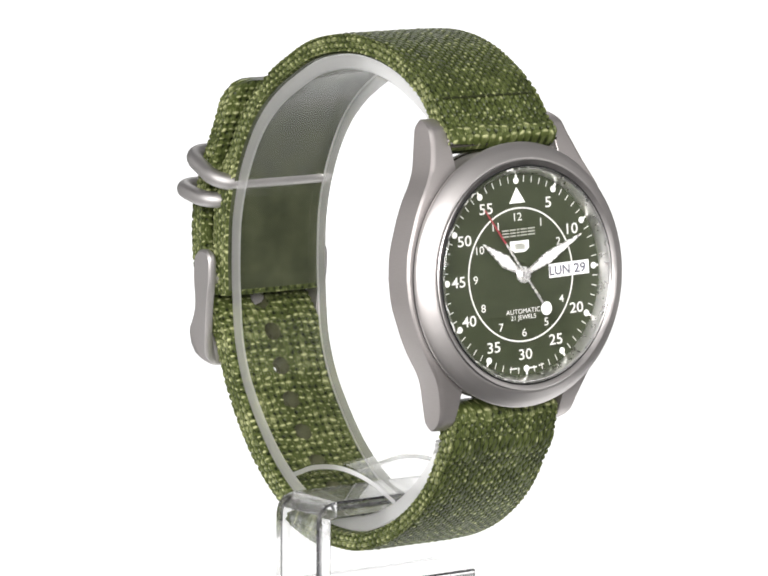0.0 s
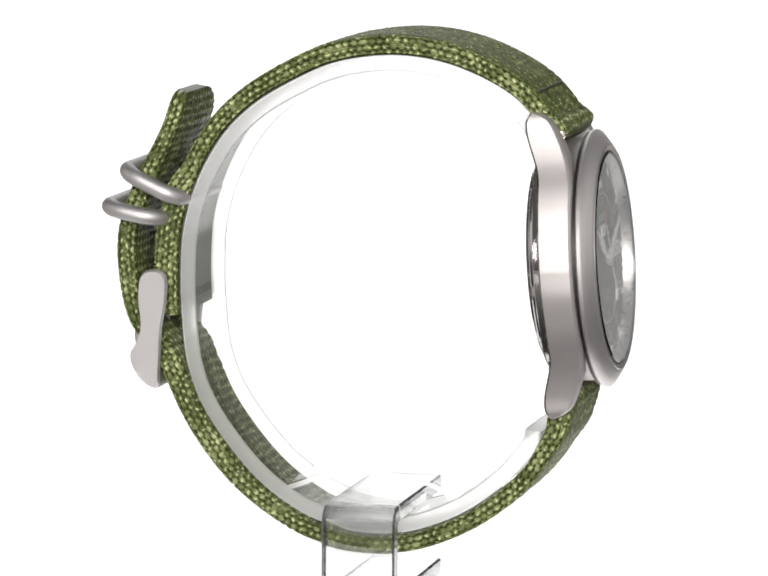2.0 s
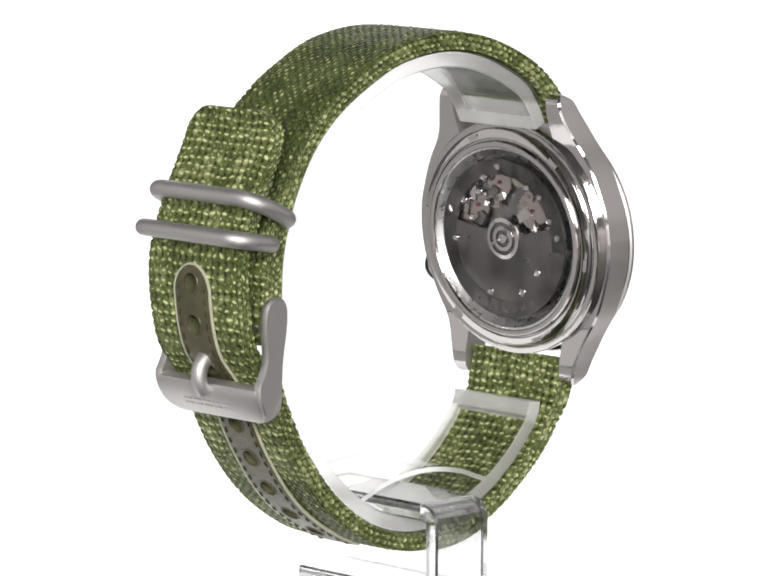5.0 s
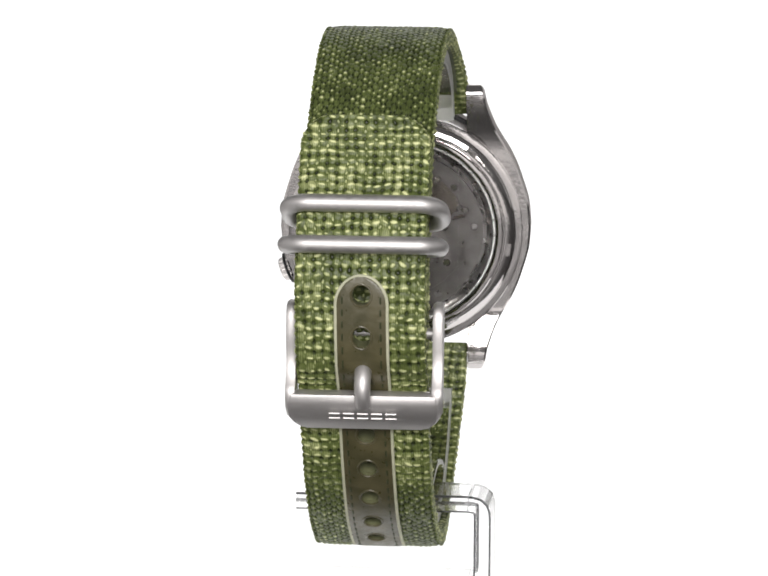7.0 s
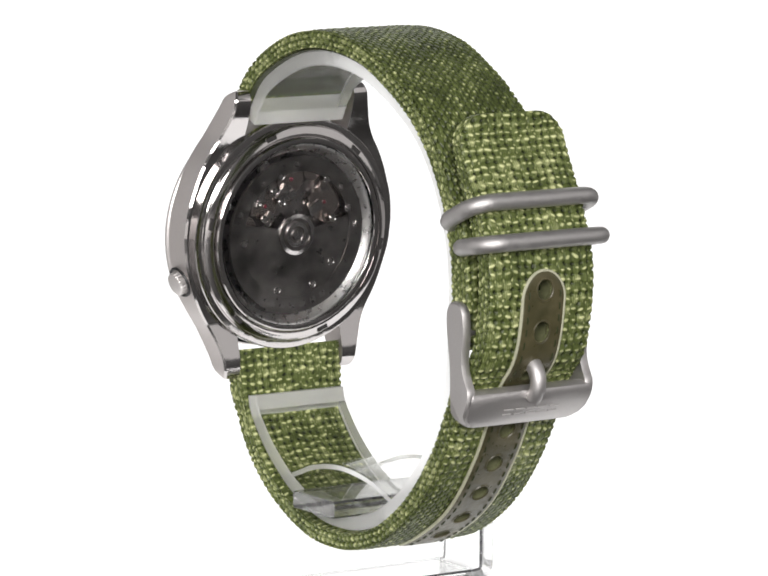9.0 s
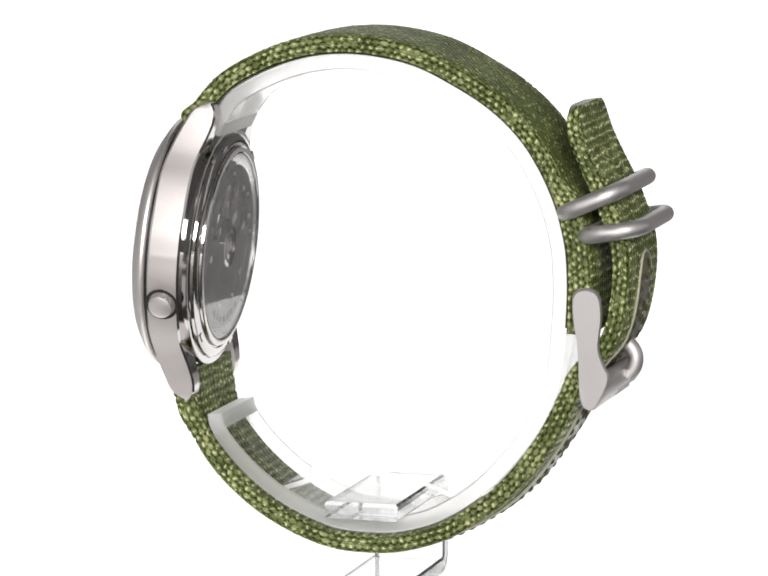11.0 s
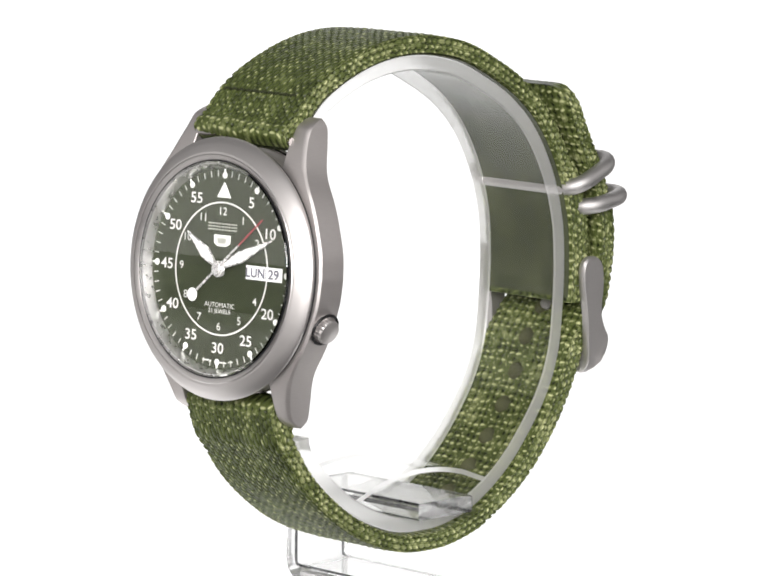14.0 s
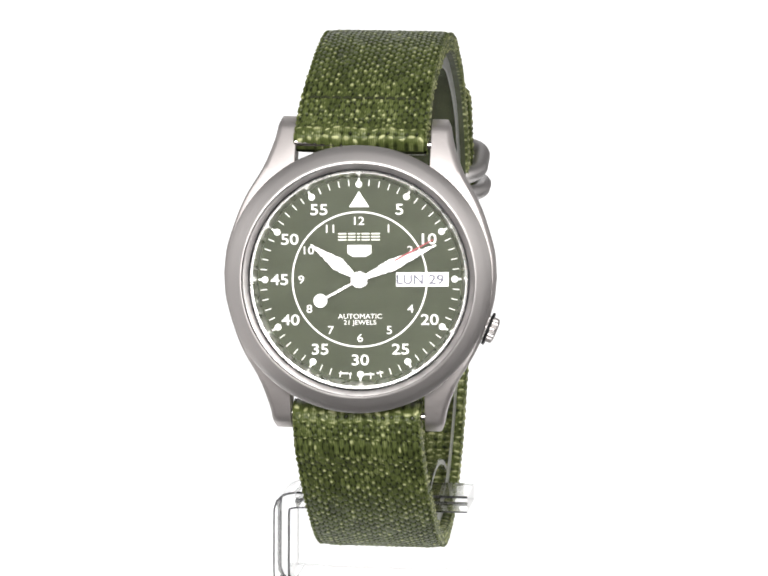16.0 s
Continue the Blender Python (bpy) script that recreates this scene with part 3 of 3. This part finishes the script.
def weave(x, s, px, ps, stagger, fleck, pit, gaps, base, glint, tilt, cross):
    """Height (about 0 to 1) and tone of a field of yarn floats: px across, ps along; stagger shifts every other column.
    fleck: half breadth and half length of the glint painted on a float's crest; pit: the same of the hole between
    floats, painted dark as shade (all mm);
    cross: the share of crossings that show the other yarn's crest."""
    u = x / px + 0.16 * blur_noise(x, s, 2.3) + 0.1 * blur_noise(x + 9, s, 0.9)
    i = np.floor(u)
    v = s / ps + stagger * (i % 2) + 0.12 * hash01(i, i + 3) + 0.16 * blur_noise(x + 40, s, 2.1) + 0.1 * blur_noise(x + 60, s, 0.8)
    j = np.floor(v)
    r, r2, r3 = hash01(i, j), hash01(j, i + 2), hash01(j + 7, i)
    a0, b0 = u - i - 0.5, v - j - 0.5
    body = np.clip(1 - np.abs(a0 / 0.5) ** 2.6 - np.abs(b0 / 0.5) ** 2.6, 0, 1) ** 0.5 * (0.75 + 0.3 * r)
    a, b = (a0 + 0.25 * (r - 0.5)) * px, (b0 + 0.25 * (r2 - 0.5)) * ps
    turn = tilt * (2.2 * hash01(i + 1, j + 8) - 0.9)
    p, q = a * np.cos(turn) + b * np.sin(turn), b * np.cos(turn) - a * np.sin(turn)
    size = 0.7 + 0.6 * hash01(i + 5, j)
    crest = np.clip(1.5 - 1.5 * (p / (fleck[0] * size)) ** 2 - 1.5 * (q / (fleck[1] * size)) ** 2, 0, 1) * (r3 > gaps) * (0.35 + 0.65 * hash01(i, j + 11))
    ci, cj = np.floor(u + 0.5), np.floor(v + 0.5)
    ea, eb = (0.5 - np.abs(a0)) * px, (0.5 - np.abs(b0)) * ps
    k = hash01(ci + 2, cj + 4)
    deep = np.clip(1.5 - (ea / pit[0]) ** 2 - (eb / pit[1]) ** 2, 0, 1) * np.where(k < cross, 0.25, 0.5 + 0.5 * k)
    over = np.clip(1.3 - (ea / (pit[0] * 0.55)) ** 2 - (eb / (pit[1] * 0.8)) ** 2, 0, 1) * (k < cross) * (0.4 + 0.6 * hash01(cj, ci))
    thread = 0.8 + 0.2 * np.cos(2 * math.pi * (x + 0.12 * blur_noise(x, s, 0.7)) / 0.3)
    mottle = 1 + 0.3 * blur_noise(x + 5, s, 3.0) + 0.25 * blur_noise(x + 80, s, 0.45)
    # Glints are painted pale on the crests, shade dark in holes and float edges.
    tone = base * (0.75 + 0.5 * r) * (0.72 + 0.28 * body) * thread * mottle * (1 - 0.95 * deep) + glint * np.maximum(crest, 0.8 * over) * (0.8 + 0.2 * thread)
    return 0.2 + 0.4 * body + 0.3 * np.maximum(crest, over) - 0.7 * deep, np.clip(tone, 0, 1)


FINE = (0.74, 1.35, 0.5, (0.21, 0.22), (0.27, 0.31), 0.45, 0.34, 0.66, 0.9, 0.15)
COARSE = (1.3, 1.32, 0.0, (0.46, 0.19), (0.29, 0.29), 0.04, 0.46, 0.86, 0.3, 0.3)
SELVEDGE = (0.85, 1.15, 0.5, (0.14, 0.32), (0.25, 0.27), 0.3, 0.53, 0.74, 1.2, 0.2)


def woven(name, band, width, thick, shift, style, parent, label, amp=0.42, inner=0.25, holes=()):
    """A woven strap along a path: outer face, two edges and inner face, with the yarn loops as relief."""
    L = band.length
    ns = int(L / 0.095)
    s = np.linspace(0, L, ns)
    nx, ne, ni = 190, 24, 100
    cols = [("o", a) for a in np.linspace(-1, 1, nx)] + [("r", a) for a in np.linspace(0, 1, ne + 2)[1:-1]] + [("i", a) for a in np.linspace(1, -1, ni)] + [("l", a) for a in np.linspace(1, 0, ne + 2)[1:-1]]
    y0, z0 = band.p[:, 0], band.p[:, 1]
    py, pz = np.interp(s, band.s, y0), np.interp(s, band.s, z0)
    ny, nz_ = np.interp(s, band.s, band.n[:, 0]), np.interp(s, band.s, band.n[:, 1])
    hw = np.array([width(q) for q in s]) / 2
    th = np.array([thick(q) * (0.3 + 0.7 * math.sqrt(1 - (1 - min(1, q / 1.8)) ** 2)) for q in s])    # folded edge at the lugs
    sh = np.array([shift(q) for q in s])
    V, Y = [], []
    for kind, a in cols:
        if kind == "o":
            x, o = a * hw, th - 0.35 * np.abs(a) ** 14
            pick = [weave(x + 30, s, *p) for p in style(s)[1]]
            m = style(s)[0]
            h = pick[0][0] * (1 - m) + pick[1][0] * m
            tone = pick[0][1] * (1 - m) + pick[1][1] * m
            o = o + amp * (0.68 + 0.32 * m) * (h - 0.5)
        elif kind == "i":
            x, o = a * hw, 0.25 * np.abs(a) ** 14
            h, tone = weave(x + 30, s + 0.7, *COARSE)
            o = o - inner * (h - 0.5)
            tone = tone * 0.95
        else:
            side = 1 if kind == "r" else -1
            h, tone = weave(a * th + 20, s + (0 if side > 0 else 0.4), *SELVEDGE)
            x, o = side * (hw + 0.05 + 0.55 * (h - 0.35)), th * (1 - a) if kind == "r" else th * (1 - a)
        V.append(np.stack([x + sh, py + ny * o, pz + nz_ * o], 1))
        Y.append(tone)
    V, Y = np.stack(V, 1), np.stack(Y, 1)
    nc = len(cols)
    idx = np.arange(ns * nc).reshape(ns, nc)
    nxt = np.roll(idx, -1, 1)
    quads = np.stack([idx[:-1], nxt[:-1], nxt[1:], idx[1:]], -1).reshape(-1, 4)
    kinds = np.array([k for k, _ in cols])
    keep = np.ones((ns - 1, nc), bool)
    for q in holes:
        far_off = V[:-1, :, 0] ** 2 + ((s[:-1] + 0.06 - q) ** 2)[:, None]
        keep &= ~(((far_off < 1.35 ** 2) & (kinds == "o")[None]) | ((far_off < 1.4 ** 2) & (kinds == "i")[None]))
    quads = quads[keep.reshape(-1)]
    me = bpy.data.meshes.new(name)
    me.from_pydata((V.reshape(-1, 3) / 1000).tolist(), [], quads.tolist() + [idx[0].tolist()[::-1], idx[-1].tolist()])
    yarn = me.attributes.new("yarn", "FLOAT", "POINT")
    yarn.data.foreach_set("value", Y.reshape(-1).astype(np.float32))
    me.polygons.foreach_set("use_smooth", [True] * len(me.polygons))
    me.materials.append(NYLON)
    bm = bmesh.new()
    bm.from_mesh(me)
    bmesh.ops.recalc_face_normals(bm, faces=bm.faces)
    bm.to_mesh(me)
    bm.free()
    return put(name, me, parent, None, label)


LT, LL = TOP.length, LOW.length


def roll_end(q, L):
    return 1.1 * (1 - smooth01(abs(q) / 4.0))


def low_thick(q):
    """The lower strap is stouter under the leather strip and thins towards its tip."""
    return 2.6 + 1.3 * smooth01((q + 1.5) / 2.5) * (1 - smooth01((q - 2) / 9)) + 0.45 * smooth01((q - 52) / 14) * (1 - smooth01((q - 80) / 10)) + 0.2 * smooth01((q - LL + 34) / 10) - 0.6 * smooth01((q - LL + 16) / 14)


upper = woven("upper_strap", TOP, lambda q: 18.2 - 0.75 * smooth01((q - 4) / 8), lambda q: 2.75 - 0.15 * smooth01((q - 34) / 26) + 0.6 * roll_end(q, LT) + 1.0 * smooth01((q - LT + 22) / 4), lambda q: -0.85 * (1 - smooth01(q / 22)) + 0.28,
              lambda s: (np.clip((3.0 - s) / 1.0, 0, 1) + np.clip((s - LT + 16) / 2, 0, 1), (FINE, COARSE)), watch, "green woven nylon upper strap", inner=0.05)
tail_round = lambda q: 17.6 if q < LL - 4.5 else 17.6 - 9.0 * (1 - math.sqrt(max(0, 1 - ((q - LL + 4.5) / 4.5) ** 2)))
HOLES = [LL - 24.9 - 5.5 * k for k in range(9)]
lower = woven("lower_strap", LOW, tail_round, low_thick, lambda q: -1.0 * (1 - smooth01(q / 22)) + 0.25,
              lambda s: (np.clip((2.6 - s) / 1.0, 0, 1) + np.clip((s - 62) / 8, 0, 1), (FINE, COARSE)), watch, "green woven nylon lower strap with tail", holes=HOLES)


def stitches(band, s, half, out, count, parent, shift=0.0):
    """A sewn seam across a strap: short thread loops."""
    for k in range(count):
        x = -half + 2 * half * (k + 0.5) / count
        part("stitch", tube([band.at(s, x - half / count * 0.8 + shift, out), band.at(s + 0.08, x + shift, out + 0.15), band.at(s, x + half / count * 0.8 + shift, out)], 0.2, 6), THREAD, parent)


stitches(TOP, 7.2, 7.6, 2.8, 10, upper, -0.6)
stitches(LOW, 8.0, 7.6, 2.65, 10, lower, -0.8)
part("lining", strip(TOP, 5.0, LT - 0.8, 8.5, -0.2, -0.02, 0.25), LINING, upper, label="smooth grey-green lining")


def leather():
    s0, top = 47.0, LL - 22.6

    def over(s):
        return low_thick(s) + 0.05 + 0.3 * math.sin(math.pi * min(1, max(0, (s - s0) / 24))) ** 2

    class Raised:
        """The path with the strip standing a little off the nylon where it bends."""
        at = staticmethod(lambda s, x, out: LOW.at(s, x, out - base + over(s)))

    base = 3.0
    rows, across = np.arange(s0, top, 0.25), np.linspace(-1, 1, 31)
    grid, faces = [], []
    for out in (0.32, -0.3):
        for q in rows:
            h = 3.55 if top - q > 3.55 else max(0.3, math.sqrt(max(0, 3.55 ** 2 - (3.55 - (top - q)) ** 2)))
            grid += [Raised.at(q, a * h, base + out - 0.2 * abs(a) ** 8) for a in across]
    m, layer = len(across), len(rows) * len(across)
    for side in (0, 1):
        for i in range(len(rows) - 1):
            for j in range(m - 1):
                k = side * layer + i * m + j
                x = (grid[k][0] + grid[k + 1][0]) / 2
                if all(x * x + (rows[i] + 0.12 - q) ** 2 > 1.3 ** 2 for q in HOLES):
                    faces.append([k, k + 1, k + m + 1, k + m])
    part("leather_strip", (grid, faces), LEATHER, lower, label="olive leather reinforcing strip with holes")
    for side in (-1, 1):
        pts = [Raised.at(s, side * 3.55, base) for s in np.linspace(s0, top - 3.55, 60)]
        pts += [Raised.at(top - 3.55 + 3.6 * math.sin(a), side * 3.55 * math.cos(a), base) for a in np.linspace(0.1, math.pi / 2, 12)]
        part("piping", tube(pts, 0.25, 8), PIPING, lower, label="pale leather edge")
        for k in range(34):
            s = s0 + 1.0 + k * 1.62
            if s < top - 3:
                part("stitch", tube([Raised.at(s, side * 2.65, base + 0.3), Raised.at(s + 0.4, side * 2.65, base + 0.4), Raised.at(s + 0.85, side * 2.65, base + 0.3)], 0.13, 6), THREAD, lower)
    for s in HOLES:
        if not s0 + 1 < s < top:
            continue
        turn = [2 * math.pi * k / 24 for k in range(24)]
        part("hole_rim", tube([Raised.at(s + 1.42 * math.cos(a), 1.42 * math.sin(a), base + 0.28) for a in turn], 0.17, 8, True), LEATHER, lower)
        wall = [LOW.at(s + 1.5 * math.cos(a), 1.5 * math.sin(a), 0.0) for a in turn] + [Raised.at(s + 1.34 * math.cos(a), 1.34 * math.sin(a), base + 0.3) for a in turn]
        part("hole_wall", (wall, [[k, (k + 1) % 24, 24 + (k + 1) % 24, 24 + k] for k in range(24)]), HOLE, lower)


leather()


def keeper(inner, outer, name):
    """A wire loop round both straps: rounded rectangle between an inner and an outer line (y, z)."""
    (y0, z0), (y1, z1) = true_size((inner, outer))
    half, r, pts = 10.5, 3.1, []
    depth = math.hypot(y1 - y0, z1 - z0)
    uy, uz = (y1 - y0) / depth, (z1 - z0) / depth
    for cx, cd, a0 in ((half - r, depth - r, 0), (-half + r, depth - r, 90), (-half + r, r, 180), (half - r, r, 270)):
        for k in range(9):
            a = radians(a0 + 90 * k / 8)
            x, d = cx + r * math.cos(a), cd + r * math.sin(a)
            pts.append((x + 0.05, y0 + uy * d, z0 + uz * d))
    part("keeper_loop", tube(pts, 1.22, 18, True), WIRE, watch, label="matt steel " + name)


keeper((28.7, 47.35), (37.2, 51.2), "upper keeper loop")
keeper((31.8, 44.3), (40.0, 45.8), "lower keeper loop")


def rounded(outline, rounds=2):
    for _ in range(rounds):
        out = []
        for p, q in zip(outline, outline[1:] + outline[:1]):
            out += [(0.75 * p[0] + 0.25 * q[0], 0.75 * p[1] + 0.25 * q[1]), (0.25 * p[0] + 0.75 * q[0], 0.25 * p[1] + 0.75 * q[1])]
        outline = out
    return outline


def side_slab(outline, x0, x1, e=0.22):
    """An upright slab across x with rounded faces; outline in y, z."""
    n = len(outline)
    cy, cz = sum(p[0] for p in outline) / n, sum(p[1] for p in outline) / n
    verts = []
    for x, k in ((x0, 0.93), (x0 + e, 1.0), (x1 - e, 1.0), (x1, 0.93)):
        verts += [(x * (1 - 0.17 * min(1.2, max(0, (21.8 - z) / 2.6)) ** 2.5), cy + (y - cy) * k, cz + (z - cz) * (k * 0.5 + 0.5)) for y, z in outline]
    faces = [[a * n + i, a * n + (i + 1) % n, (a + 1) * n + (i + 1) % n, (a + 1) * n + i] for a in range(3) for i in range(n)]
    return verts, faces + [list(range(n))[::-1], list(range(3 * n, 4 * n))]


def buckle():
    bone = rounded(true_size([(30.6, 36.9), (34.4, 36.9), (35.0, 33.0), (34.3, 28.6), (35.0, 26.2), (36.6, 23.7), (33.6, 18.8), (31.9, 19.2), (31.6, 23.6), (31.5, 28.0), (30.5, 33.0)]))
    bar = rounded(true_size([(35.2, 24.7), (36.7, 23.6), (33.7, 18.7), (32.0, 19.1), (32.9, 22.0), (34.0, 24.4)]), 2)
    frame_ = part("buckle", joined(side_slab(bone, 9.45, 10.8, 0.35), side_slab(bone, -10.85, -9.5, 0.35), side_slab(bar, -10.2, 10.15)), BUCKLE, watch, label="satin steel pin buckle")
    part("pin", tube([(-0.1, y, z) for y, z in spline([(33.4, 29.0), (35.2, 28.2), (36.5, 27.1), (37.1, 25.8), (36.9, 24.3), (36.0, 22.9)], 0.5)[1]], lambda q: 1.25 - 0.15 * q, 14), BUCKLE, frame_, label="satin steel buckle pin")
    part("bar", tube([(x, 31.9, 32.4) for x in (-9.6, -3, 3, 9.4)], 0.8), BUCKLE, frame_)
    for i in range(5):                              # maker's mark: plain raised bars on the slanted face
        x = -3.9 + i * 1.95
        part("name_bar", joined(*[tube([(x - 0.75, 35.42 - d * 0.66, 21.25 - d), (x + 0.75, 35.42 - d * 0.66, 21.25 - d)], 0.13, 6) for d in (-0.35, 0.35)]), BUCKLE, frame_)


buckle()

# ---- the clear stand and the clear C-shaped ring that carries the strap ----
stand = tagged(new("watch_stand"), "clear bent acrylic watch stand on white ground", "stand")
ring_holder = tagged(new("strap_ring"), "clear acrylic C ring inside the nylon strap", "display ring")


def ribbon(points, half, thick, x_axis=True, edge=0.5):
    """A bent clear strip: centre line in (x, z) or (y, z), half its width, thickness."""
    s, p = spline(true_size(points), 0.7)
    t = np.gradient(p, axis=0)
    t /= np.linalg.norm(t, axis=1)[:, None]
    n = np.stack([-t[:, 1], t[:, 0]], 1)
    verts, faces, sec = [], [], []
    h, k = half, thick / 2
    sec = [(-h + edge, -k), (h - edge, -k), (h, -k + edge), (h, k - edge), (h - edge, k), (-h + edge, k), (-h, k - edge), (-h, -k + edge)]
    for i in range(len(s)):
        for w, d in sec:
            a, z = p[i] + n[i] * d
            verts.append((a, w, z) if x_axis else (w, a, z))
    m = len(sec)
    for i in range(len(s) - 1):
        for j in range(m):
            faces.append([i * m + j, i * m + (j + 1) % m, (i + 1) * m + (j + 1) % m, (i + 1) * m + j])
    return verts, faces + [list(range(m))[::-1], list(range((len(s) - 1) * m, len(s) * m))]


bent = [(12.7, 3.05), (6, 3.05), (0, 3.05), (-7, 3.05), (-12.6, 3.05), (-14.0, 2.75), (-14.65, 1.9), (-14.75, 0.2), (-14.75, -3), (-14.75, -7.0), (-14.65, -8.6), (-14.0, -9.45), (-12.6, -9.75), (-6, -9.75), (0, -9.75), (6, -9.75), (12.7, -9.75)]
for name, run, label in (("tongue", bent[:5], "clear acrylic tongue under the ring"), ("post", [(-12.62, 3.05)] + bent[5:12] + [(-12.62, -9.75)], "clear acrylic post bent at both ends"),
                         ("foot", bent[12:], "clear acrylic foot on the white ground")):
    piece = part(name, ribbon(run, 5.4, 2.5, edge=0.3), ACRYLIC, stand, label=label)
    piece.data.materials.append(DARK_EDGE)
    # Only the bevels get the painted dark lines.
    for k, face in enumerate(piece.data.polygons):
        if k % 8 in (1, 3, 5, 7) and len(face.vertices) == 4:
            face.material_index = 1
inner_ring = Band([(-25.6, 57.6), (-23.9, 60.6)] + RING[1:-1] + [(-24.9, 13.3), (-25.3, 15.2)], 0.8)


def ring_shape(half, thick):
    verts, faces = [], []
    b = inner_ring
    k = len(b.s)
    for i in range(k):
        for x, o in ((-half + 0.2, -0.25), (half - 0.2, -0.25), (half, -0.45), (half, -thick), (half - 0.2, -thick - 0.2), (-half + 0.2, -thick - 0.2), (-half, -thick), (-half, -0.45)):
            verts.append((x + 0.1, *(b.p[i] + b.n[i] * o)))
    for i in range(k - 1):
        for j in range(8):
            faces.append([i * 8 + j, i * 8 + (j + 1) % 8, (i + 1) * 8 + (j + 1) % 8, (i + 1) * 8 + j])
    return verts, faces + [list(range(8)), list(range((k - 1) * 8, k * 8))[::-1]]


c_ring = part("c_ring", ring_shape(7.9, 2.3), SHEET, ring_holder, label="clear acrylic ring with frosted edges")
c_ring.data.materials.append(FROSTED)
for face in c_ring.data.polygons:
    if abs(face.normal.x) > 0.5 or len(face.vertices) == 8:
        face.material_index = 1
    mid = face.center * 1000
    if mid.y < 0 and (math.hypot(mid.y + 25.0, mid.z - 15.3) < 3.3 or math.hypot(mid.y + 25.3, mid.z - 57.3) < 3.4):
        face.material_index = 1                     # ground bevel at both ends
saddle = part("saddle", ribbon([(-13.2, 4.9), (-11, 5.7), (-8, 6.8), (-4, 7.6), (0, 7.9), (4, 7.6), (8, 6.8), (11, 5.7), (13.2, 4.9)], 7.7, 1.1, False, 0.2), SHEET, ring_holder, label="clear acrylic saddle over the tongue")
saddle.data.materials.append(FROSTED)
for face in saddle.data.polygons:
    if abs(face.normal.x) > 0.8:
        face.material_index = 1


def motions():
    """The stand turns evenly on its table, and the second hand runs."""
    rows = [(0.5 * k, LIFT @ pose(0, 0, 0, 0, 0, 35.84 + 19.848 * 0.5 * k)) for k in range(33)]
    for thing in (watch, stand, ring_holder):
        walk(thing, rows)
    walk(second_hand, [(0.5 * k, CASE @ pose(0, 0, 0, 0, -34.2 + 3.0 * k, 0)) for k in range(33)])


motions()
